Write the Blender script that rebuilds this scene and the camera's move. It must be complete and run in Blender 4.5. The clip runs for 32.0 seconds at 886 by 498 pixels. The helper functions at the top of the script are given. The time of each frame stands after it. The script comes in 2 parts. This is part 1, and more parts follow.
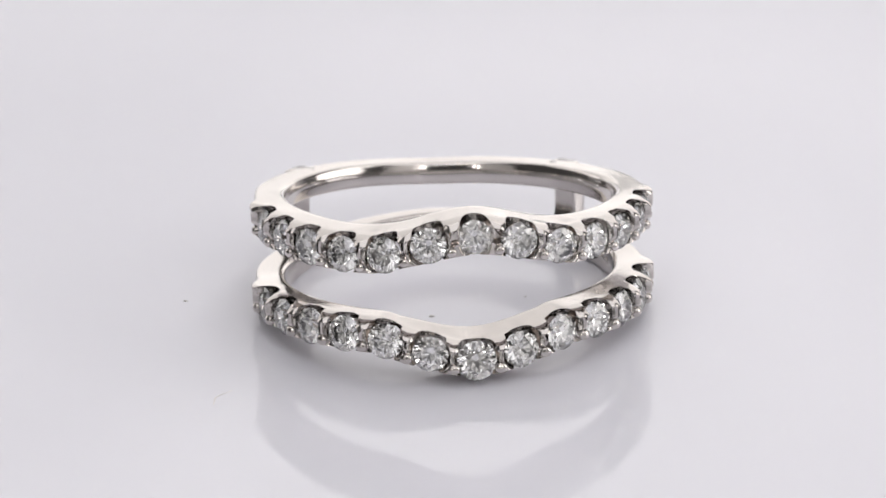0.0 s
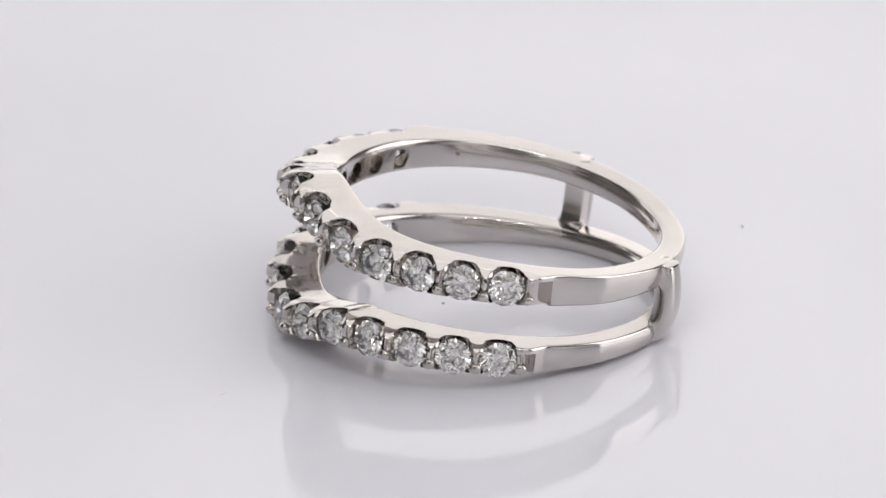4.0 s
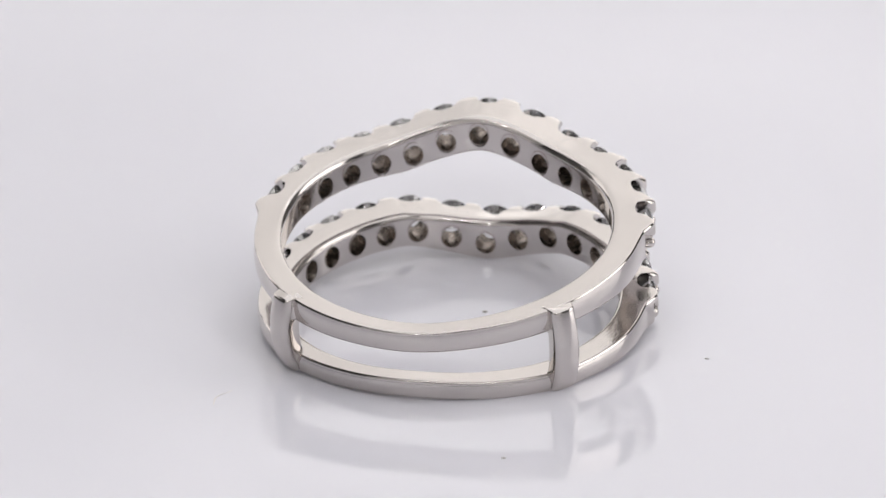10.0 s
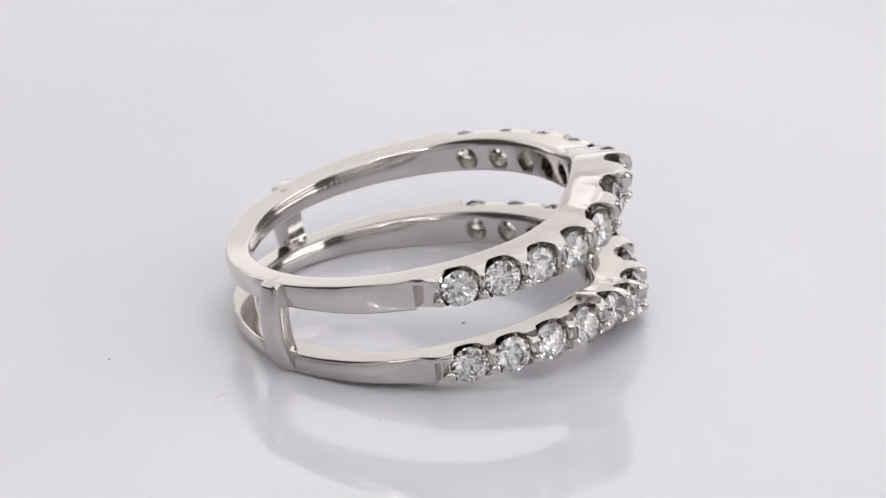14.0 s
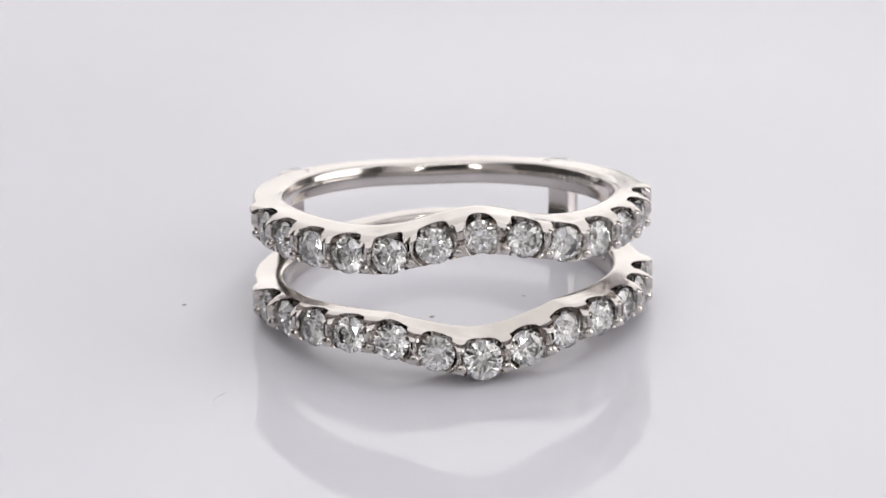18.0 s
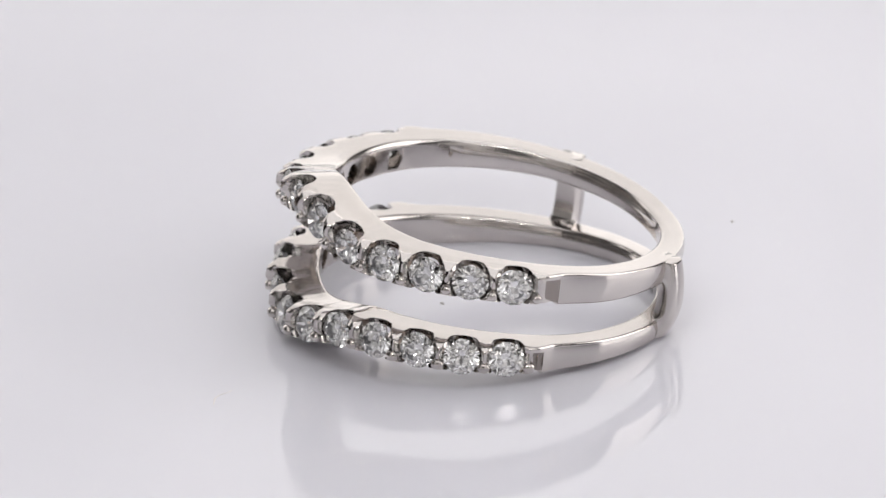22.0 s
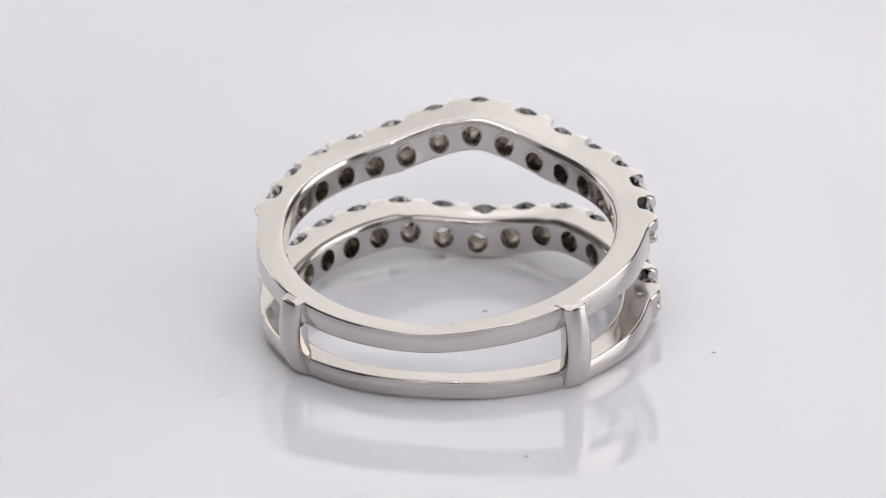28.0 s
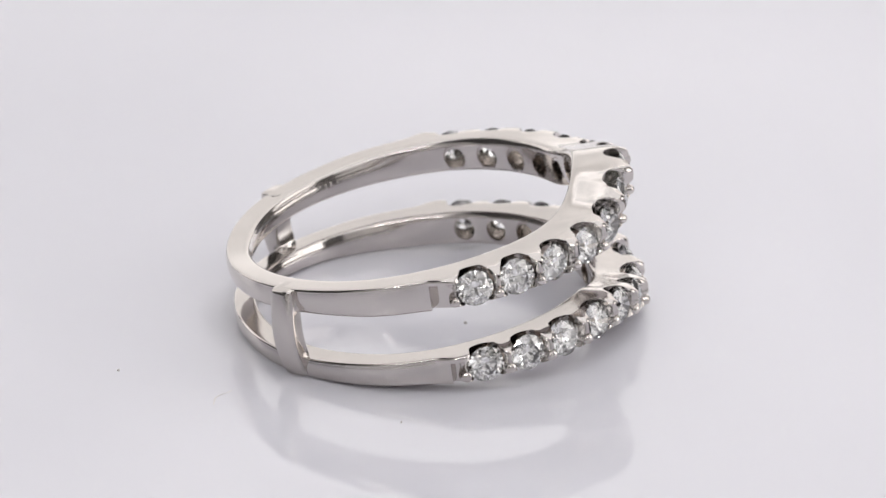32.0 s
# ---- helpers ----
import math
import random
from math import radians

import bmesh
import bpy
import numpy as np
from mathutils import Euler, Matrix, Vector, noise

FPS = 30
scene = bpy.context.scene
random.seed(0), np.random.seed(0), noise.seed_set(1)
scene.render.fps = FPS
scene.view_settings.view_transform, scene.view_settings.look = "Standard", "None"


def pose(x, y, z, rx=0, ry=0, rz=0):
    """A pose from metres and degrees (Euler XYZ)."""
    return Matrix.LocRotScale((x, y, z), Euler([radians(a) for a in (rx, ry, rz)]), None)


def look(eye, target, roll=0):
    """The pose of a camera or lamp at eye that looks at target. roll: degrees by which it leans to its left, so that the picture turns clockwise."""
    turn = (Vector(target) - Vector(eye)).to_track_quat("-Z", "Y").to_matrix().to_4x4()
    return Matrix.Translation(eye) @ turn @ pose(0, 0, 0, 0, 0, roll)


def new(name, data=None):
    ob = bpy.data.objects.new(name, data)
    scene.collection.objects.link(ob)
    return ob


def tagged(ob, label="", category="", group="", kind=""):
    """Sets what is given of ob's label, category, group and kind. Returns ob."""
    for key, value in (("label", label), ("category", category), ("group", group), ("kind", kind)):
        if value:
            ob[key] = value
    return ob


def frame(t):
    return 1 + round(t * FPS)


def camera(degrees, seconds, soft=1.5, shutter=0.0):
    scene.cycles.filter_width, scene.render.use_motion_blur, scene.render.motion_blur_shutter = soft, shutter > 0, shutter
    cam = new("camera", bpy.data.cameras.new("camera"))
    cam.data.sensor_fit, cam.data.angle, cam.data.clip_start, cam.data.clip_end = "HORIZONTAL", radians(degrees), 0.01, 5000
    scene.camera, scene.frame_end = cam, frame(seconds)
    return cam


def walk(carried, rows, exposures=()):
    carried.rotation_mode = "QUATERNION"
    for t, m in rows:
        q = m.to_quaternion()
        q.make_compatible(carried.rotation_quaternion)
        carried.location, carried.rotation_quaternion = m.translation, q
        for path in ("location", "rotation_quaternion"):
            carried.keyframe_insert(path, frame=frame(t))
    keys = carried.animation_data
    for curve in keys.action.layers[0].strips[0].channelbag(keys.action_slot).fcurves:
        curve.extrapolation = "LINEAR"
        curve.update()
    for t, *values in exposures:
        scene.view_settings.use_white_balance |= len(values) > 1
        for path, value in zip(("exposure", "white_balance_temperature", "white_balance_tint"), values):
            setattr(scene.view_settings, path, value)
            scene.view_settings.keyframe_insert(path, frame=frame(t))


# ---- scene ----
MM = 0.001
RATE = 360.0 / 18.1          # turntable speed, degrees a second, clockwise from above
# the turntable lags a little in its second turn: clock time and the time of an even turn
LAG = [(0.0, 0.0), (20.1, 20.1), (24.0, 23.94), (26.0, 25.93), (29.0, 28.92), (30.0, 29.89), (31.0, 30.87), (32.0, 31.87)]
SECONDS = 32.0

# ---- camera ----
cam = camera(5.252, SECONDS, soft=1.4)
cam.data.dof.use_dof = True
cam.data.dof.focus_distance, cam.data.dof.aperture_fstop = 0.4935, 95.0
EYE = (0.00050, -0.4622, 0.1981)
AIM = (-0.00071, 0.0, 0.0036)
VIEW = look(EYE, AIM, -0.745)
walk(cam, [(0.0, VIEW), (SECONDS, VIEW)], exposures=[(0.0, 0.315), (SECONDS, 0.315)])

# ---- light: a lamp panel above the turntable and a glowing softbox behind it ----
world = bpy.data.worlds.new("world")
scene.world = world
world.use_nodes = True
world.node_tree.nodes["Background"].inputs[0].default_value = (0.5, 0.5, 0.52, 1)
world.node_tree.nodes["Background"].inputs[1].default_value = 0.05


def area_lamp(name, eye, target, size_x, size_y, watts, colour):
    data = bpy.data.lights.new(name, "AREA")
    data.shape, data.size, data.size_y, data.energy, data.color = "RECTANGLE", size_x, size_y, watts, colour
    ob = new(name, data)
    ob.matrix_world = look(eye, target)
    return ob


area_lamp("lamp_above", (0.06, 0.0, 0.44), (0.06, 0.0, 0.0), 0.56, 0.66, 1.04, (1.0, 0.985, 0.99))


# ---- materials ----
def material(name):
    m = bpy.data.materials.new(name)
    m.use_nodes = True
    nt = m.node_tree
    return m, nt, nt.nodes["Principled BSDF"]


def noise_node(nt, scale, detail=4.0, rough=0.5, coord="Object"):
    tc = nt.nodes.new("ShaderNodeTexCoord")
    nz = nt.nodes.new("ShaderNodeTexNoise")
    nz.inputs["Scale"].default_value, nz.inputs["Detail"].default_value = scale, detail
    nz.inputs["Roughness"].default_value = rough
    nt.links.new(tc.outputs[coord], nz.inputs["Vector"])
    return nz


def ramp(nt, src, a, b, lo, hi):
    r = nt.nodes.new("ShaderNodeMapRange")
    r.inputs["From Min"].default_value, r.inputs["From Max"].default_value = a, b
    r.inputs["To Min"].default_value, r.inputs["To Max"].default_value = lo, hi
    nt.links.new(src, r.inputs["Value"])
    return r.outputs["Result"]


def metal_material():
    m, nt, b = material("polished_white_gold")
    b.inputs["Base Color"].default_value = (0.615, 0.58, 0.558, 1)
    b.inputs["Metallic"].default_value = 1.0
    n1 = noise_node(nt, 900.0)
    nt.links.new(ramp(nt, n1.outputs["Fac"], 0.3, 0.7, 0.08, 0.15), b.inputs["Roughness"])
    n2 = noise_node(nt, 2600.0, 2.0)
    bump = nt.nodes.new("ShaderNodeBump")
    bump.inputs["Strength"].default_value, bump.inputs["Distance"].default_value = 0.10, 0.00002
    nt.links.new(n2.outputs["Fac"], bump.inputs["Height"])
    nt.links.new(bump.outputs["Normal"], b.inputs["Normal"])
    return m


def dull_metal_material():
    m, nt, b = material("shaded_gold")
    # the shade inside the bores is put into this dark base colour
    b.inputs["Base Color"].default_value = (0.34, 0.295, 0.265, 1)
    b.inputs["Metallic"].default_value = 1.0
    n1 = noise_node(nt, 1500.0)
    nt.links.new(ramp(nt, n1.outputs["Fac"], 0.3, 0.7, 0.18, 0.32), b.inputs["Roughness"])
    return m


def diamond_material():
    m, nt, b = material("diamond_glass")
    b.inputs["Base Color"].default_value = (1.0, 0.998, 0.995, 1)
    b.inputs["Transmission Weight"].default_value = 1.0
    b.inputs["IOR"].default_value = 2.42
    b.inputs["Roughness"].default_value = 0.0
    return m


def plate_material():
    m, nt, b = material("glossy_white_acrylic")
    b.inputs["Base Color"].default_value = (0.74, 0.737, 0.80, 1)
    b.inputs["IOR"].default_value = 1.5
    n1 = noise_node(nt, 60.0)
    nt.links.new(ramp(nt, n1.outputs["Fac"], 0.3, 0.7, 0.045, 0.07), b.inputs["Roughness"])
    return m


def tent_material(name, low, high):
    m, nt, b = material(name)
    n1 = noise_node(nt, 14.0, 3.0)
    mix = nt.nodes.new("ShaderNodeMix")
    mix.data_type = "RGBA"
    mix.inputs["A"].default_value, mix.inputs["B"].default_value = (low, low * 0.99, low * 0.98, 1), (high, high * 0.99, high * 0.98, 1)
    nt.links.new(n1.outputs["Fac"], mix.inputs["Factor"])
    nt.links.new(mix.outputs["Result"], b.inputs["Base Color"])
    b.inputs["Roughness"].default_value = 0.9
    return m


def panel_material(name, glow):
    """The cloth front of a softbox: it glows, more near its foot and to one side to set the tones mirrored in the ring,
    with soft folds.
    """
    m, nt, b = material(name)
    n1 = noise_node(nt, 16.0, 4.0, 0.5)
    n1.inputs["Distortion"].default_value = 0.8
    fold = nt.nodes.new("ShaderNodeMapping")
    fold.inputs["Rotation"].default_value = (0.0, 0.42, 0.0)
    fold.inputs["Scale"].default_value = (1.0, 1.0, 3.2)
    nt.links.new(n1.inputs["Vector"].links[0].from_socket, fold.inputs["Vector"])
    nt.links.new(fold.outputs["Vector"], n1.inputs["Vector"])
    b.inputs["Base Color"].default_value = (0.55, 0.55, 0.55, 1)
    b.inputs["Emission Color"].default_value = (1.0, 0.965, 0.945, 1)
    tc, xyz = nt.nodes.new("ShaderNodeTexCoord"), nt.nodes.new("ShaderNodeSeparateXYZ")
    nt.links.new(tc.outputs["Object"], xyz.inputs[0])
    mul = nt.nodes.new("ShaderNodeMath")
    mul.operation = "MULTIPLY"
    nt.links.new(ramp(nt, n1.outputs["Fac"], 0.36, 0.66, 0.78 * glow, 1.30 * glow), mul.inputs[0])
    nt.links.new(ramp(nt, xyz.outputs["Z"], -0.20, -0.11, 1.30, 0.90), mul.inputs[1])
    side = nt.nodes.new("ShaderNodeMath")
    side.operation = "MULTIPLY"
    nt.links.new(mul.outputs[0], side.inputs[0])
    nt.links.new(ramp(nt, xyz.outputs["X"], -0.12, 0.12, 0.74, 1.06), side.inputs[1])
    nt.links.new(side.outputs[0], b.inputs["Emission Strength"])
    return m


def dust_material(name, tone):
    m, nt, b = material(name)
    b.inputs["Base Color"].default_value = (tone, tone * 0.96, tone * 0.95, 1)
    b.inputs["Roughness"].default_value = 0.9
    return m


GOLD, DULL, DIAMOND, PLATE, TENT = metal_material(), dull_metal_material(), diamond_material(), plate_material(), tent_material("pale_cloth", 0.18, 0.26)
DARK, WHITE = tent_material("dark_cloth", 0.07, 0.11), tent_material("white_cloth", 0.74, 0.84)
PANEL_BACK, DUST = panel_material("softbox_cloth", 0.74), dust_material("grey_dust", 0.40)


# ---- mesh helpers ----
def mesh_of(name, verts, faces, mat, smooth=True, angle=38):
    me = bpy.data.meshes.new(name)
    me.from_pydata(verts, [], faces)
    me.materials.append(mat)
    if smooth:
        me.polygons.foreach_set("use_smooth", [True] * len(me.polygons))
        me.set_sharp_from_angle(angle=radians(angle))
    me.update()
    return me


def part(name, me, parent, label="", m=None):
    ob = new(name, me)
    ob.parent = parent
    if m is not None:
        ob.matrix_basis = m
    return tagged(ob, label)


def box_mesh(name, x0, x1, y0, y1, z0, z1, mat):
    v = [(x, y, z) for x in (x0, x1) for y in (y0, y1) for z in (z0, z1)]
    f = [(0, 1, 3, 2), (4, 6, 7, 5), (0, 4, 5, 1), (2, 3, 7, 6), (0, 2, 6, 4), (1, 5, 7, 3)]
    return mesh_of(name, v, f, mat, smooth=False)


# ---- the tent round the turntable ----
def holed_wall_mesh(name, x0, x1, z0, z1, y0, y1, cx, cz, rx, rz, mat, n=64):
    """An upright wall with one oval opening right through it."""
    verts, faces = [], []
    for k in range(n):
        a = 2 * math.pi * k / n
        c, s = math.cos(a), math.sin(a)
        reach = min(((x1 if c > 0 else x0) - cx) / c if abs(c) > 1e-6 else 9, ((z1 if s > 0 else z0) - cz) / s if abs(s) > 1e-6 else 9)
        for p, q, y in ((rx, rz, y0), (reach, reach, y0), (reach, reach, y1), (rx, rz, y1)):
            verts.append((cx + p * c, y, cz + q * s))
    for k in range(n):
        p, q = 4 * k, 4 * ((k + 1) % n)
        faces += [(p + i, q + i, q + (i + 1) % 4, p + (i + 1) % 4) for i in range(4)]
    return mesh_of(name, verts, faces, mat, smooth=False)


def build_tent():
    w, t = 0.42, 0.01
    y0 = -0.62
    specs = (("wall_back", -w, w, 0.46, 0.46 + t, -0.03, 0.62, DARK), ("wall_left", -w - t, -w, y0, 0.46, -0.03, 0.62, DARK),
             ("wall_right", w, w + t, y0, 0.46, -0.03, 0.62, DARK), ("ceiling", -w, w, y0, 0.46, 0.62, 0.62 + t, DARK),
             ("floor", -w, w, y0, 0.46, -0.03, -0.02, TENT), ("wall_behind", -w, w, y0 - t, y0, -0.03, 0.62, DARK))
    for name, *b in specs:
        words = "dark grey cloth round the turntable" if b[-1] is DARK else "pale grey cloth round the turntable"
        tagged(new(name, box_mesh(name, *b)), words, "cloth", kind="structure")
    # Unseen cloth, added to brighten the stones; its opening mirrors as a dark spot.
    front = holed_wall_mesh("wall_front", -w, w, -0.02, 0.62, -0.34 - t, -0.34, 0.0, 0.185, 0.13, 0.10, WHITE)
    tagged(new("wall_front", front), "added white reflector cloth with an oval opening before the turntable", "cloth", kind="structure")
    panel = new("light_panel", box_mesh("light_panel", -0.40, 0.40, -0.005, 0.005, -0.27, 0.27, PANEL_BACK))
    panel.matrix_world = pose(0.0, 0.41, 0.265, 8, 0, 0)
    tagged(panel, "white softbox panel glowing behind the turntable", "lamp", kind="structure")


def side_panel(name, x, y, wide, tall, z, glow):
    """A narrow upright softbox strip at the side of the turntable."""
    ob = new(name, box_mesh(name, -0.006, 0.006, -wide / 2, wide / 2, -tall / 2, tall / 2, panel_material(name, glow)))
    ob.matrix_world = pose(x, y, z)
    tagged(ob, "white softbox strip glowing beside the turntable", "lamp", kind="structure")


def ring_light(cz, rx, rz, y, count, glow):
    """An added, unseen fill light for sparkle in the stones: a slim dark oval rail round the opening that carries small
    bright diodes.
    """
    fill_lamp = tagged(new("ring_light"), "added fill light, dark oval rail round the opening, white diodes above", "lamp", kind="structure")
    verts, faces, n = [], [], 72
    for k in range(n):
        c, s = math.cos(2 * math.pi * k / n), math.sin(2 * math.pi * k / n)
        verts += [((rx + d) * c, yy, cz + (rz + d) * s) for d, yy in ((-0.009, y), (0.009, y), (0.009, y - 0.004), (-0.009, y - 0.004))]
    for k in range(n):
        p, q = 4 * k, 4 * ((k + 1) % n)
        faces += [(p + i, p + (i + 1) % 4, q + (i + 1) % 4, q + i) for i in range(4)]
    part("rail", mesh_of("rail", verts, faces, DARK, smooth=False), fill_lamp)
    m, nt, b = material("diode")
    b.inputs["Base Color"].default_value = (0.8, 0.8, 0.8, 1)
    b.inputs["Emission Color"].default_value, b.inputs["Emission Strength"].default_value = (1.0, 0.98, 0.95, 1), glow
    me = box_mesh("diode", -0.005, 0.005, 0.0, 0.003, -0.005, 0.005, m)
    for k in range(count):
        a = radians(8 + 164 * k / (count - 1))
        part("diode", me, fill_lamp, "", Matrix.Translation((rx * math.cos(a), y, cz + rz * math.sin(a))))


def disc_mesh(name, r, z0, z1, mat, n=160, bevel=0.0006):
    verts, faces = [], []
    prof = [(0.0, z1), (r * 0.5, z1), (r - bevel, z1), (r - 0.3 * bevel, z1 - 0.3 * bevel), (r, z1 - bevel), (r, z0), (0.0, z0)]
    for k in range(n):
        a = 2 * math.pi * k / n
        verts += [(p * math.cos(a), p * math.sin(a), z) for p, z in prof[1:-1]]
    m = len(prof) - 2
    top, bot = len(verts), len(verts) + 1
    verts += [(0, 0, z1), (0, 0, z0)]
    for k in range(n):
        j = (k + 1) % n
        faces.append((k * m, j * m, top))
        faces += [(k * m + i, k * m + i + 1, j * m + i + 1, j * m + i) for i in range(m - 1)]
        faces.append((k * m + m - 1, bot, j * m + m - 1))
    return mesh_of(name, verts, faces, mat, angle=30)


# ---- the ring, in its own frame: axis z, front towards -y, angles from the front ----
N_STONES = 13
STEP = 13.07
END = {1: 92.0, -1: 89.0}
STONE_R = 0.95
BORE_R = 0.61


def ease(a, b, x):
    t = min(1.0, max(0.0, (x - a) / (b - a)))
    return t * t * (3 - 2 * t)


def glide(pairs, x):
    for (a, u), (b, v) in zip(pairs, pairs[1:]):
        if x <= b:
            return u + (v - u) * ease(a, b, x)
    return pairs[-1][1]


BASE_HEIGHT = {1: [(0, 2.30), (50, 2.36), (75, 2.36), (100, 2.22), (137, 1.83), (160, 1.57), (180, 1.40)],
               -1: [(0, 2.10), (50, 2.02), (75, 1.96), (100, 1.92), (137, 1.73), (160, 1.52), (180, 1.38)]}
BULGE = {1: 1.19, -1: 1.12}


def centre_z(side, deg):
    """The height of a band's middle: a smooth line round the ring with a bulge at the front; both are slightly out of true."""
    a, p = abs(deg), BASE_HEIGHT[side]
    xs, ys = [q[0] for q in p], [q[1] for q in p]

    def slope(i):
        if i == 0 or i == len(p) - 1:
            return 0.0
        return (ys[i + 1] - ys[i - 1]) / (xs[i + 1] - xs[i - 1])
    k = max(i for i in range(len(p) - 1) if a >= xs[i])
    w = xs[k + 1] - xs[k]
    t = (a - xs[k]) / w
    h = (2 * t**3 - 3 * t**2 + 1) * ys[k] + (t**3 - 2 * t**2 + t) * w * slope(k)
    arm = 1 - (math.hypot(a, 6.0) - 6.0) / 24
    peak = (arm + math.hypot(arm, 0.1)) / 2
    h += (-2 * t**3 + 3 * t**2) * ys[k + 1] + (t**3 - t**2) * w * slope(k + 1)
    d = radians(deg)
    if side < 0:
        return -(h + BULGE[-1] * peak) + 0.02 + 0.03 * math.cos(d) + 0.12 * math.sin(d) + 0.06 * math.cos(2 * d) - 0.05 * math.sin(2 * d)
    return h + BULGE[1] * peak - 0.05 - 0.08 * math.sin(d) + 0.10 * math.cos(2 * d) + 0.08 * math.sin(2 * d)


def inner_rise(side, deg):
    """How much higher a band's inner top edge runs at the bulge, where it follows a softer curve than the stones."""
    a = abs(deg)
    arm = 1 - (math.hypot(a, 6.0) - 6.0) / 24
    peak = (arm + math.hypot(arm, 0.1)) / 2
    if side > 0:
        return max(0.0, BULGE[1] * 0.9 * (math.exp(-((a / 24.0) ** 2)) - peak))
    return max(0.0, BULGE[-1] * (peak - 0.72 * math.exp(-((a / 22.0) ** 2))))


def half_height(deg):
    return glide([(0, 0.86), (55, 0.85), (145, 0.53), (180, 0.53)], abs(deg))


def depth_below(side, deg, inner):
    """How far a band reaches below its middle, at its outer and at its inner side."""
    a = abs(deg)
    if side > 0:
        return glide([(0, 1.17), (60, 0.99), (95, 0.92), (137, 0.74), (180, 0.68)] if inner else [(0, 1.10), (70, 1.04), (100, 0.99), (137, 0.76), (180, 0.66)], a)
    return glide([(0, 1.16), (95, 1.00), (145, 0.62), (180, 0.55)] if inner else [(0, 0.94), (60, 0.90), (130, 0.56), (180, 0.53)], a)


def outer_radius(deg):
    return glide([(0, 11.06), (45, 10.84), (75, 10.62), (86, 10.56), (93, 10.20), (115, 10.38), (137, 10.50), (180, 10.50)], abs(deg))


def inner_radius(side, deg):
    """The finger hole is a circle set back a little, so that the band is thickest behind its stones."""
    d = radians(deg)
    if side < 0:
        return 8.60 - 0.55 * math.cos(d) - 0.02 * math.sin(d) + 0.06 * math.cos(2 * d) - 0.12 * math.sin(2 * d)
    return 8.51 - 0.63 * math.cos(d) + 0.11 * math.sin(d) + 0.05 * math.sin(2 * d)


def girdle_radius(deg):
    return glide([(0, 10.44), (90, 10.06)], abs(deg))


def stone_radius(side, a):
    """The middle stone of the upper band is a little smaller, that of the lower band larger than the rest."""
    return STONE_R if abs(a) > 1 else (0.90 if side > 0 else 1.04)


def stone_drop(side):
    """How far the stones sit below the middle of their band."""
    return -0.20 if side > 0 else -0.10


def stone_angles(side):
    return [STEP * (i - N_STONES // 2) for i in range(N_STONES)]


def on_ring(r, deg, z):
    a = radians(deg)
    return (r * math.sin(a) * MM, -r * math.cos(a) * MM, z * MM)


def bore_shift(side):
    return -0.10 if side > 0 else -0.10


def bore_turn(a):
    """The bores are drilled a few degrees off the stones' own radius, towards the front."""
    return 0.9 - 0.04 * a


def sleeve_mesh(side, a):
    """The short open tube through which a stone's back shows inside the ring."""
    verts, faces, n, zc, ri = [], [], 28, centre_z(side, a), inner_radius(side, a) - 0.012
    prof = ((9.45, BORE_R - 0.05, 0.35), (ri + 0.10, BORE_R - 0.01, 1.0), (ri, BORE_R + 0.02, 1.0), (ri, BORE_R + 0.06, 1.0), (9.45, BORE_R + 0.05, 0.35))
    m = len(prof)
    for k in range(n):
        t = 2 * math.pi * k / n
        for r, rr, q in prof:
            verts.append(on_ring(r, a + bore_turn(a) * q + math.degrees(rr * math.cos(t) / 9.4), zc + bore_shift(side) * q + rr * math.sin(t)))
    for k in range(n):
        p, q = m * k, m * ((k + 1) % n)
        faces += [(p + i, q + i, q + (i + 1) % m, p + (i + 1) % m) for i in range(m)]
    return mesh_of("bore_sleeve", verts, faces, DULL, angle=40)


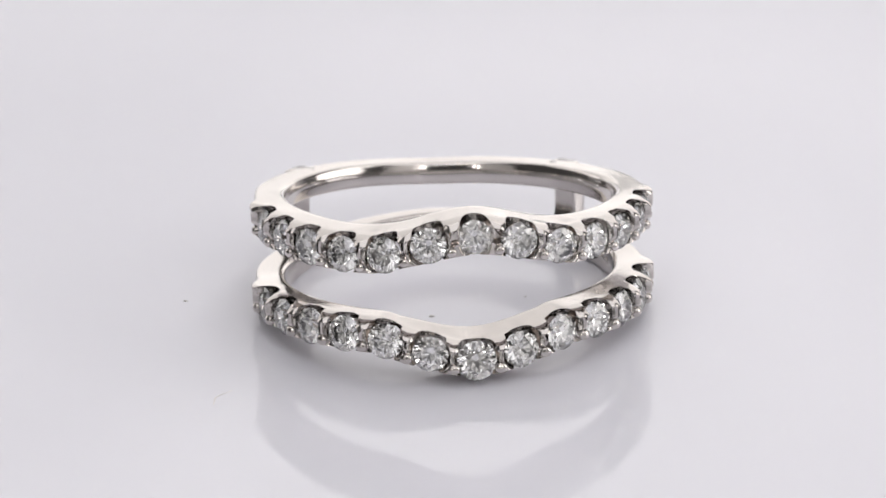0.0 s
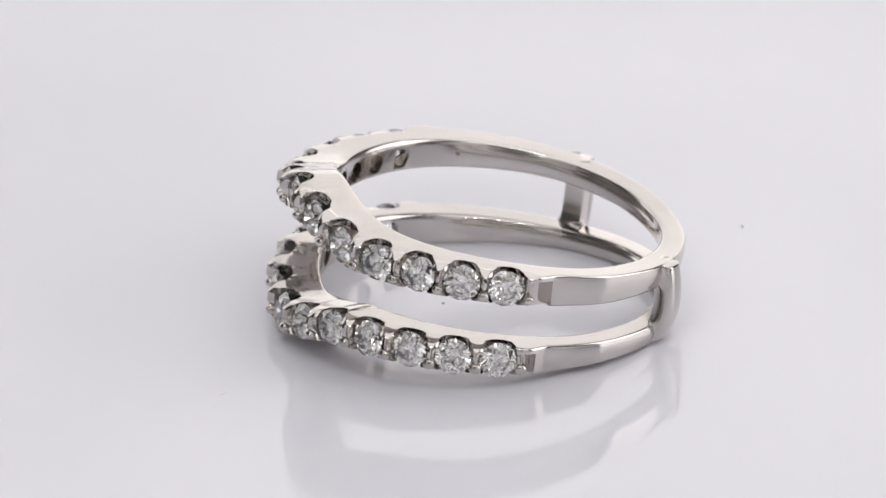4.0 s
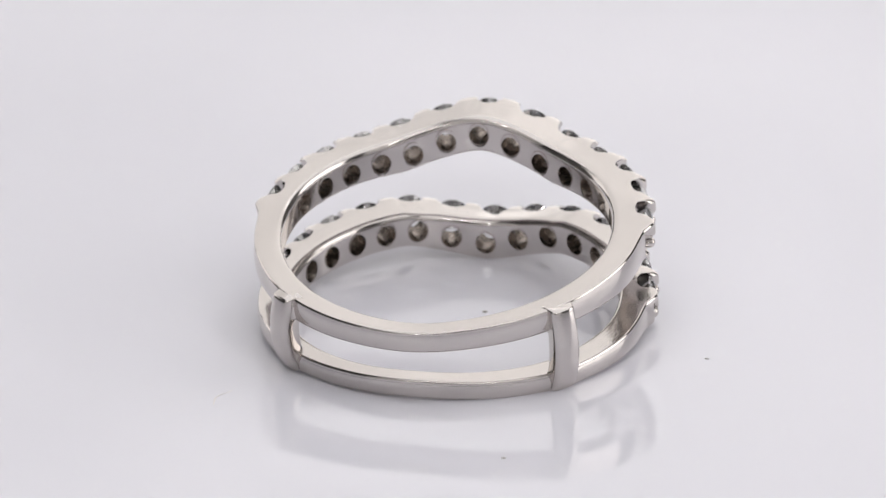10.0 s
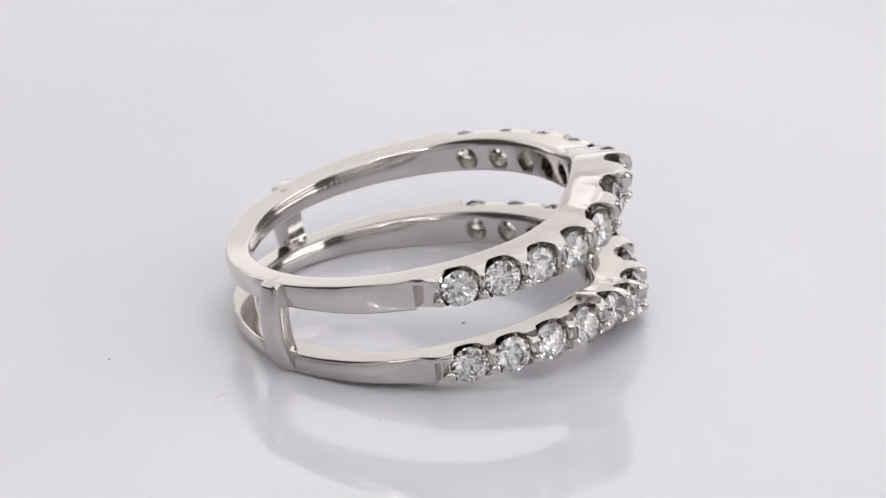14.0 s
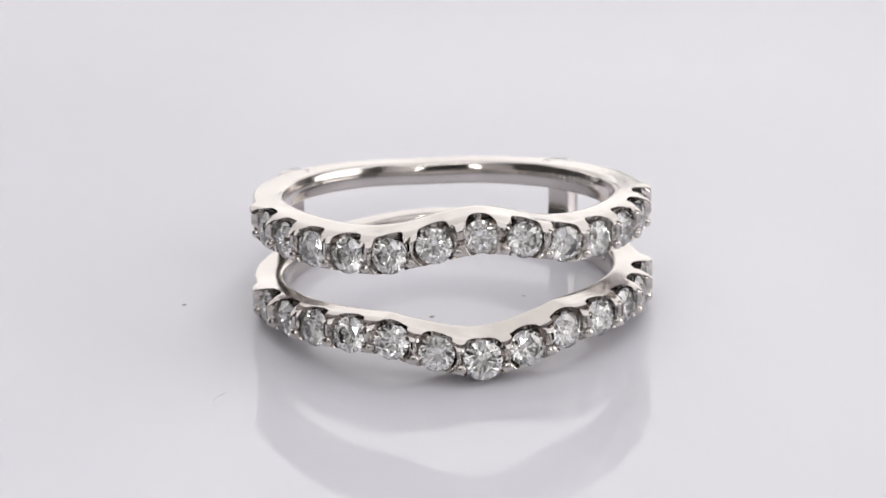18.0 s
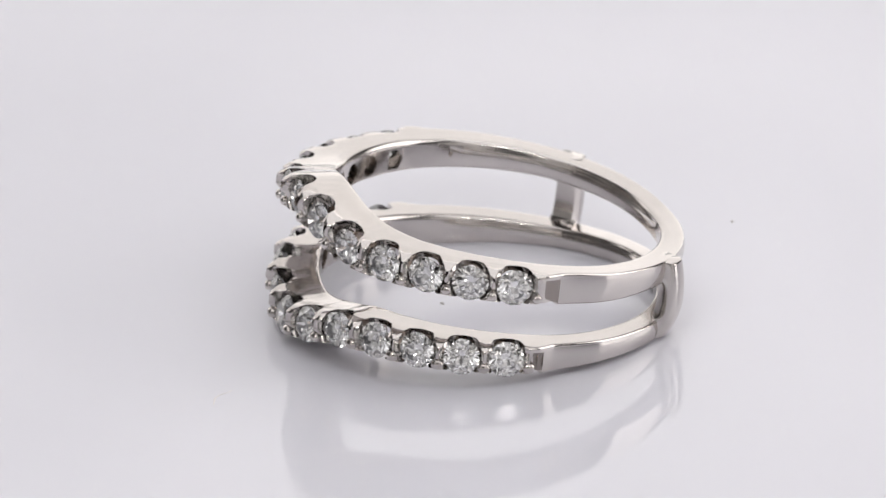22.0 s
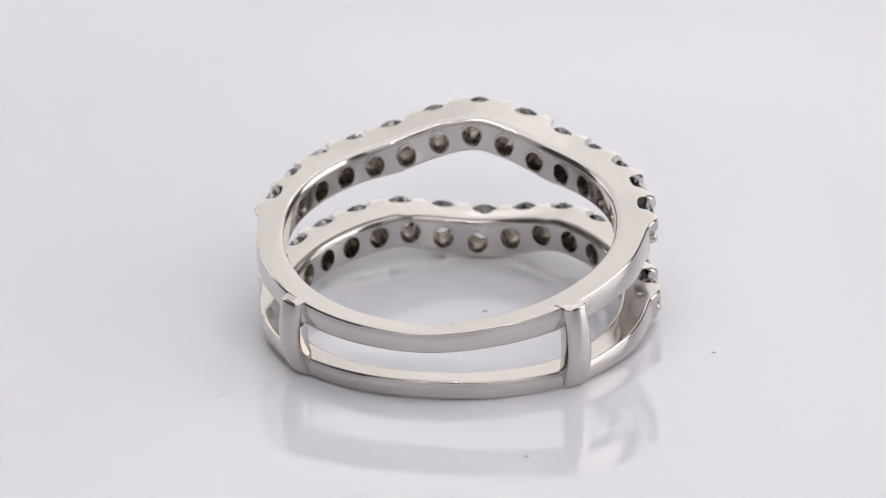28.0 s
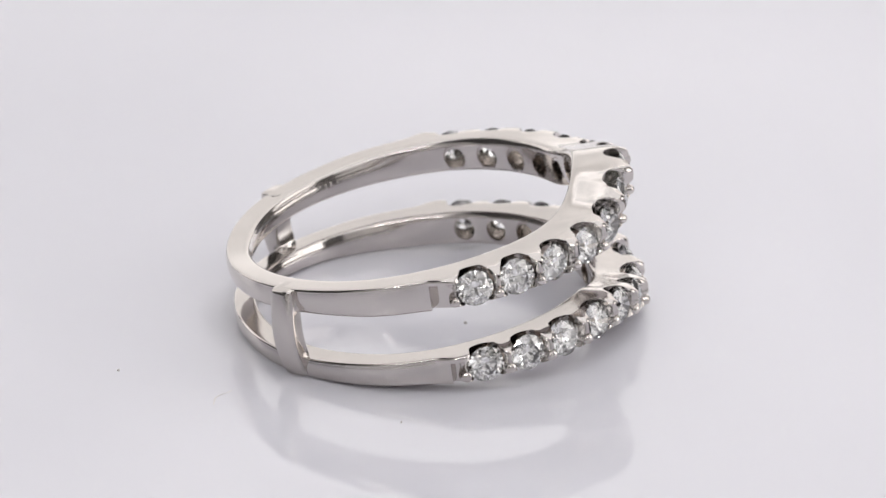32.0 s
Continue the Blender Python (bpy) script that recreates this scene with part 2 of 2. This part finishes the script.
def band_mesh(side):
    """One band as a closed tube of cross-sections; the settings are scooped out of its outer side, with an open bore behind every stone."""
    end, stones = END[side], stone_angles(side)
    rh = BORE_R
    degs = list(np.arange(-end, end - 0.01, 0.25)) + list(np.arange(end, 360 - end - 0.01, 1.0))
    n_out, n_in = 40, 28
    seats = [(a, centre_z(side, a) + stone_drop(side) + 0.06, stone_radius(side, a) + 0.02, 1.28 if side > 0 and abs(a) < 1 else 1.0) for a in stones]

    def nearest(deg, z):
        best, size = 9.0, STONE_R
        for a, zc, r, squeeze in seats:
            if abs(deg - a) < 9:
                rise = max(0.0, z - zc - 0.17, zc - z - 0.08)
                d = (abs(radians(deg - a) * 10.0 * squeeze) ** 2.3 + rise ** 2.3) ** (1 / 2.3)
                if d / r < best / size:
                    best, size = d, r
        return best, size

    def scooped(deg, r, zc, z):
        """The radius to which the outer side is cut back there."""
        ro, g = outer_radius(deg), girdle_radius(deg)
        d, size = nearest(deg, zc + z)
        near = min(seats, key=lambda q: abs(deg - q[0]))
        u = abs(radians(deg - near[0])) * 10.3 / (near[2] - 0.15)
        if z > 0.22 and u >= 1.0 and abs(deg) < stones[-1] + 6.4:
            edge = math.degrees((near[2] - 0.15) / 10.3)
            r -= 0.20 * max(0.0, (STEP / 2 - abs(deg - near[0])) / (STEP / 2 - edge)) ** 2.2 * ease(0.82, 0.58, z)
        if z > 0.22 and u < 1.0:
            floor_r = 9.62 + 0.45 * ease(0.45, 0.22, z)
            r = min(r, floor_r + (ro + 0.1 - floor_r) * (1 - math.sqrt(1 - u ** 2.4)) ** 1.1)
        low = ro - 0.30 * ease(0.10, 0.50, -z) * ease(stones[-1] + 8, stones[-1] + 6, abs(deg))
        r = min(r, low)
        flare = 0.16
        if d < size + flare and not (z > 0.42 and u >= 1.0):
            lip = max(0.0, (d - size) / flare)
            if lip > 0:
                return min(r, g - 0.04 + math.sqrt(1 - (1 - lip) ** 2) * (low - g + 0.04))
            under = (size - d) / 0.06
            if under < 1:
                return min(r, g - 0.04 - 0.40 * under)
            return min(r, max(g - 0.44 - (size - 0.06 - d) * 0.9, 9.15))
        step = ease(stones[-1] + 6.4, stones[-1] + 7.0, abs(deg)) - ease(end - 0.7, end - 0.3, abs(deg))
        valley = (1 - ease(0.22, 0.42, abs(z))) * ease(stones[-1] + 8.0, stones[-1] + 6.8, abs(deg))
        r = min(r, ro - valley * (ro - g + 0.10))
        return min(r, ro - 0.62 * step * ease(0.46, 0.30, z))

    verts, faces, flat = [], [], []
    for dg in degs:
        deg = dg if dg <= 180 else dg - 360
        flat.append(deg)
        zone = abs(deg) < end - 0.1
        zc, h, ro, ri = centre_z(side, deg), half_height(deg), outer_radius(deg), inner_radius(side, deg)
        ca, ci = glide([(0, 0.58), (end - 8, 0.58), (end - 3, 0.20), (end + 14, 0.20)], abs(deg)), 0.24
        cz = glide([(0, 0.58), (end - 8, 0.58), (end - 3, 0.24), (end + 14, 0.26)], abs(deg))
        da = glide([(0, 1.30), (end - 14, 1.20), (end - 3, 0.16), (end + 14, 0.12)], abs(deg))
        dz = glide([(0, 0.58), (end - 14, 0.56), (end - 3, 0.16), (end + 14, 0.14)], abs(deg))
        lo, li = depth_below(side, deg, False), depth_below(side, deg, True)
        arc = [(ro - ca + ca * math.cos(radians(a)), cz * math.sin(radians(a))) for a in np.arange(7.5, 91, 7.5)]
        droop = [(ro - da + da * math.cos(radians(a)), dz * math.sin(radians(a))) for a in np.arange(7.5, 91, 7.5)]
        bow = 0.055 * ease(end - 3, end + 6, abs(deg))
        prof = [(r - bow, -lo + cz - z) for r, z in arc[::-1]] + [(ro - bow * (2 * k / n_out - 1) ** 2, -lo + cz + (h + lo - cz - dz) * k / n_out) for k in range(n_out + 1)]
        prof += [(r - bow, h - dz + z) for r, z in droop]
        if zone:
            prof = [(scooped(deg, r, zc, z), z) for r, z in prof]
        r_top, r_bot = prof[-1][0], prof[0][0]
        crown = 0.08 * ease(end - 4, end + 20, abs(deg))
        ct = glide([(0, 0.36), (end, 0.34), (end + 40, 0.22)], abs(deg))
        bend = [(ri + crown + ci + ci * math.cos(radians(a)), ci * math.sin(radians(a))) for a in (90, 112, 135, 158)]
        round_top = [(ri + crown + ct + ct * math.cos(radians(a)), ct * math.sin(radians(a))) for a in range(90, 180, 15)]
        hi = h + inner_rise(side, deg)
        prof += [(r_top + (ri + ct - r_top) * k / 4, h + (hi - h) * k / 4) for k in range(1, 4)] + [(r, hi - ct + z) for r, z in round_top]
        prof += [(ri + crown * (2 * k / n_in - 1) ** 2, hi - ct - (hi + li - ct - ci) * k / n_in) for k in range(n_in + 1)]
        prof += [(r, -li + ci - z) for r, z in bend[::-1]] + [(ri + ci + (r_bot - ri - ci) * k / 4, -li + (li - lo) * k / 4) for k in range(1, 4)]
        verts += [on_ring(r, deg, zc + z) for r, z in prof]
    m, n = len(prof), len(degs)
    n_front = n_out + 25
    bored = [[False] * m for _ in range(n)]
    for i, deg in enumerate(flat):
        if abs(deg) > end - 3:
            continue
        for j in list(range(2, n_front - 2)) + list(range(n_front + 9, n_front + 10 + n_in)):
            x, y, z = verts[i * m + j]
            a, zc, _, _ = min(seats, key=lambda q: abs(deg - q[0]))
            reach = 1.0 if j > n_front else 0.35
            zc, a = zc + bore_shift(side) * reach, a + bore_turn(a) * reach
            u, w = radians(deg - a) * 9.4, z / MM - zc
            d = math.hypot(u, w)
            if abs(d - rh) < 0.03:
                u, w = u * rh / d, w * rh / d
                verts[i * m + j] = on_ring(math.hypot(x, y) / MM, a + math.degrees(u / 9.4), zc + w)
            bored[i][j] = d < rh + 0.03
    for i in range(n):
        k = (i + 1) % n
        for j in range(m):
            l = (j + 1) % m
            if not (bored[i][j] and bored[i][l] and bored[k][j] and bored[k][l]):
                faces.append((i * m + j, k * m + j, k * m + l, i * m + l))
    return mesh_of("band", verts, faces, GOLD, angle=40)


def diamond_mesh(r):
    """A round brilliant: table, crown, girdle and pavilion; axis z, girdle at z = 0."""
    v = []
    for k in range(8):
        v.append((0.56 * math.cos(radians(45 * k)), 0.56 * math.sin(radians(45 * k)), 0.316))
    for k in range(8):
        v.append((0.80 * math.cos(radians(45 * k + 22.5)), 0.80 * math.sin(radians(45 * k + 22.5)), 0.196))
    for z in (0.02, -0.03):
        for k in range(16):
            v.append((math.cos(radians(22.5 * k)), math.sin(radians(22.5 * k)), z))
    for k in range(8):
        v.append((0.24 * math.cos(radians(45 * k + 22.5)), 0.24 * math.sin(radians(45 * k + 22.5)), -0.700))
    v.append((0, 0, -0.89))
    T, C, G, L, P, K = 0, 8, 16, 32, 40 + 8, 56
    f = [tuple(range(8))]
    for k in range(8):
        n = (k + 1) % 8
        g0, g1, g2 = G + 2 * k, G + 2 * k + 1, G + (2 * k + 2) % 16
        f += [(T + k, C + k, T + n), (C + k, g0, g1), (C + k, g1, g2), (T + n, C + k, g2), (T + k, g0, C + k)]
        l0, l1, l2 = L + 2 * k, L + 2 * k + 1, L + (2 * k + 2) % 16
        f += [(l1, l0, P + k), (l2, l1, P + k), (l2, P + k, K), (P + k, l0, K)]
    for k in range(16):
        n = (k + 1) % 16
        f.append((G + k, L + k, L + n, G + n))
    me = mesh_of("diamond", [tuple(c * r * MM for c in p) for p in v], f, DIAMOND, smooth=False)
    bm = bmesh.new()
    bm.from_mesh(me)
    bmesh.ops.recalc_face_normals(bm, faces=bm.faces[:])
    bm.to_mesh(me)
    bm.free()
    return me


def prong_mesh(r, length, tall=1.0):
    """A claw: a short round post with a domed tip, taller than wide; axis z."""
    verts, faces = [], []
    prof = [(r * 0.95, -length), (r, -length * 0.3)] + [(r * math.cos(radians(a)), r * 0.6 * math.sin(radians(a))) for a in (0, 22, 45, 66)]
    n = 14
    for p, z in prof:
        verts += [(p * math.cos(2 * math.pi * k / n) * MM, tall * p * math.sin(2 * math.pi * k / n) * MM, z * MM) for k in range(n)]
    verts.append((0, 0, r * 0.61 * MM))
    for i in range(len(prof) - 1):
        faces += [(i * n + k, i * n + (k + 1) % n, (i + 1) * n + (k + 1) % n, (i + 1) * n + k) for k in range(n)]
    faces += [((len(prof) - 1) * n + k, (len(prof) - 1) * n + (k + 1) % n, len(verts) - 1) for k in range(n)]
    return mesh_of("prong", verts, faces, GOLD, angle=60)


def stamp_mesh(wide, tall, mat=GOLD):
    """A shallow raised stroke of a worn stamp inside the ring; axis z, pointing inwards."""
    verts, faces, n = [], [], 10
    for q, z in ((1.0, 0.03), (0.85, -0.025), (0.45, -0.045)):
        verts += [(q * wide / 2 * math.cos(2 * math.pi * k / n) * MM, q * tall / 2 * math.sin(2 * math.pi * k / n) * MM, z * MM) for k in range(n)]
    for i in range(2):
        faces += [(i * n + k, (i + 1) * n + k, (i + 1) * n + (k + 1) % n, i * n + (k + 1) % n) for k in range(n)]
    faces.append(tuple(2 * n + k for k in range(n))[::-1])
    return mesh_of("stamped_mark", verts, faces, mat, angle=60)


def facing_out(r, deg, z, spin=0.0):
    """A pose on the ring whose z points outwards and whose y points along the ring's axis."""
    a = radians(deg)
    out, up = Vector((math.sin(a), -math.cos(a), 0)), Vector((0, 0, 1))
    m = Matrix((up.cross(out), up, out)).transposed().to_4x4()
    return Matrix.Translation(on_ring(r, deg, z)) @ m @ Matrix.Rotation(spin, 4, "Z")


def bar_mesh(deg):
    """A bowed bar across both bands, flush with their edges, with rounded long edges and small fillets where it meets them."""
    inner = centre_z(1, deg) - half_height(deg)
    zt, zb = centre_z(1, deg) + half_height(deg) - 0.012, centre_z(-1, deg) - half_height(deg) + 0.04
    half, verts, faces, rows = 3.75, [], [], 44
    across = ((0.0, 0.0), (0.3, -0.004), (0.5, -0.014), (0.66, -0.035), (0.8, -0.085), (0.9, -0.16), (0.97, -0.26), (1.0, -0.42))
    side = [(u, dr, 0) for u, dr in across] + [(1.0, -0.60, -0.06), (1.0, -0.80, -0.22)]
    prof = [(-u, dr, -f) for u, dr, f in side[:0:-1]] + side + [(0.8, -1.1, 0), (-0.8, -1.1, 0)]
    m = len(prof)
    for i in range(rows):
        w = -math.cos(math.pi * i / (rows - 1))
        z = (zb + zt) / 2 + (zt - zb) / 2 * w
        near = (zt - zb) / 2 * (1 - abs(w))
        top = 11.25 - (0.34 if w > 0 else 0.62) * w * w - 0.12 * max(0.0, 1 - near / 0.10) ** 2
        joint = ease(inner - 0.40, inner + 0.12, abs(z))
        wide = half * (1.03 - 0.05 * w)
        verts += [on_ring(top + dr, deg + (u - f * joint) * wide, z) for u, dr, f in prof]
    for i in range(rows - 1):
        faces += [(i * m + j, i * m + (j + 1) % m, (i + 1) * m + (j + 1) % m, (i + 1) * m + j) for j in range(m)]
    faces += [tuple(range(m))[::-1], tuple((rows - 1) * m + j for j in range(m))]
    return mesh_of("bar", verts, faces, GOLD, angle=50)


def build_ring():
    ring = tagged(new("ring"), "polished white gold double-band ring with round diamonds on white plate", "ring")
    rnd = random.Random(4)
    stones = {r: diamond_mesh(r) for r in (STONE_R, 0.90, 1.04)}
    claws = {(1, 1): prong_mesh(0.22, 0.9, 0.8), (-1, 1): prong_mesh(0.23, 0.9, 0.9), (1, -1): prong_mesh(0.27, 0.9, 0.9), (-1, -1): prong_mesh(0.33, 0.9, 0.85)}
    for side, name in ((1, "upper_band"), (-1, "lower_band")):
        band = part(name, band_mesh(side), ring, "curved polished band with scalloped diamond settings")
        angles = stone_angles(side)
        for a in angles:
            tip = Matrix.Rotation(rnd.uniform(-0.09, 0.09) + bore_shift(side) * 0.5, 4, "X") @ Matrix.Rotation(rnd.uniform(-0.10, 0.10), 4, "Y")
            part("diamond", stones[stone_radius(side, a)], band, "clear round brilliant diamond", facing_out(girdle_radius(a), a, centre_z(side, a) + stone_drop(side), rnd.uniform(0, 0.78)) @ tip)
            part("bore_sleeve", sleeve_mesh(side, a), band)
        for a in [angles[0] - STEP / 2] + [a + STEP / 2 for a in angles]:
            for e in (-1, 1):
                z = centre_z(side, a) + (half_height(a) - 0.46 if e > 0 else 0.36 - depth_below(side, a, False))
                part("prong", claws[side, e], band, "", facing_out(outer_radius(a) - (0.32 if e > 0 else 0.20), a, z))
    part("stamped_mark", stamp_mesh(0.26, 0.30, DULL), ring.children[0], "", facing_out(inner_radius(1, -98) - 0.002, -98, centre_z(1, -98) - 0.10))
    marks = random.Random(9)
    for side, band, start, count in ((1, ring.children[0], 112, 9), (-1, ring.children[1], 104, 5)):
        for k in range(count):
            a = start + 2.3 * k + marks.uniform(-0.3, 0.3)
            part("stamped_mark", stamp_mesh(marks.uniform(0.10, 0.22), marks.uniform(0.28, 0.46)), band, "", facing_out(inner_radius(side, a) - 0.002, a, centre_z(side, a) + marks.uniform(-0.06, 0.06), marks.uniform(-0.25, 0.25)))
    for deg in (136.9, 223.2):
        part("bar", bar_mesh(deg if deg < 180 else deg - 360), ring, "short polished bar that joins the two bands")
    return ring


build_tent()
side_panel("light_strip_right", 0.405, -0.01, 0.30, 0.40, 0.21, 1.9)
side_panel("light_strip_left", -0.405, 0.29, 0.20, 0.46, 0.25, 0.8)
# fill light added to brighten the diamonds from the front
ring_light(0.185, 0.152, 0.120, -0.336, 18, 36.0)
plate = tagged(new("turntable_plate", disc_mesh("turntable_plate", 0.14, -0.02, 0.0, PLATE)), "glossy white turntable plate with faint dust, under the ring", "turntable")
ring = build_ring()


def dust_mesh(seed, size):
    """A flat, ragged crumb of dust."""
    rnd = random.Random(seed)
    verts, faces, n = [], [], 9
    for h, q in ((0.0, 1.0), (0.35, 0.8)):
        for k in range(n):
            a, r = 2 * math.pi * k / n, q * rnd.uniform(0.6, 1.3)
            verts.append((r * size * math.cos(a) * MM, 0.6 * r * size * math.sin(a) * MM, h * size * MM))
    verts.append((0, 0, 0.45 * size * MM))
    for k in range(n):
        j = (k + 1) % n
        faces += [(k, j, n + j, n + k), (n + k, n + j, 2 * n)]
    faces.append(tuple(range(n))[::-1])
    return mesh_of("dust_speck", verts, faces, DUST)


def smudge_thread_mesh(way, thick):
    """A fine, bent thread that stands in for a lens smudge, flattened and thinner at both ends."""
    verts, faces, rows, n = [], [], 24, 6
    for i in range(rows):
        u = i / (rows - 1)
        x, y = glide([(k, p[0]) for k, p in way], u), glide([(k, p[1]) for k, p in way], u)
        rad = thick * (0.45 + 0.55 * math.sin(math.pi * u))
        for k in range(n):
            a = 2 * math.pi * k / n
            verts.append(((x + rad * math.cos(a)) * MM, y * MM, 0.3 * (thick + rad * math.sin(a)) * MM))
    for i in range(rows - 1):
        faces += [(i * n + k, i * n + (k + 1) % n, (i + 1) * n + (k + 1) % n, (i + 1) * n + k) for k in range(n)]
    faces += [tuple(range(n))[::-1], tuple((rows - 1) * n + k for k in range(n))]
    return mesh_of("lint", verts, faces, dust_material("pale_smudge", 0.70))


# thread laid on the plate in place of a smudge on the lens
tagged(new("lint", smudge_thread_mesh([(0.0, (-12.47, -11.55)), (0.35, (-12.42, -10.75)), (0.6, (-12.2, -10.35)), (0.8, (-11.85, -10.12)), (1.0, (-11.56, -9.75))], 0.045)),
       "fine pale grey thread on the plate standing in for lens smudge", "lint")
specks = []
for k, (x, y, size) in enumerate([(-8.2, 16.95, 0.13), (-1.35, -0.5, 0.16), (-14.2, 1.95, 0.11), (3.55, 1.99, 0.09)]):
    ob = tagged(new("dust_speck", dust_mesh(k, size)), "tiny dark grey dust crumb on the plate", "dust", "dust on the plate")
    specks.append((ob, Matrix.Translation((x * MM, y * MM, 0.0))))
RING_POSE = Matrix.Translation((-0.31 * MM, 1.34 * MM, 3.22 * MM)) @ pose(0, 0, 0, 0, 0, 7.0) @ pose(0, 0, 0, -7.05, 0, 0) @ pose(0, 0, 0, 0, 0.6, 0)


def even_time(t):
    for (a, u), (b, v) in zip(LAG, LAG[1:]):
        if t <= b:
            return u + (v - u) * (t - a) / (b - a)
    return LAG[-1][1]


def motions():
    times = [0.5 * k for k in range(int(SECONDS / 0.5) + 1)]
    turn = [(t, Matrix.Rotation(radians(-RATE * even_time(t)), 4, "Z")) for t in times]
    walk(plate, [(t, m) for t, m in turn])
    walk(ring, [(t, m @ RING_POSE) for t, m in turn])
    for ob, place in specks:
        walk(ob, [(t, m @ place) for t, m in turn])


motions()
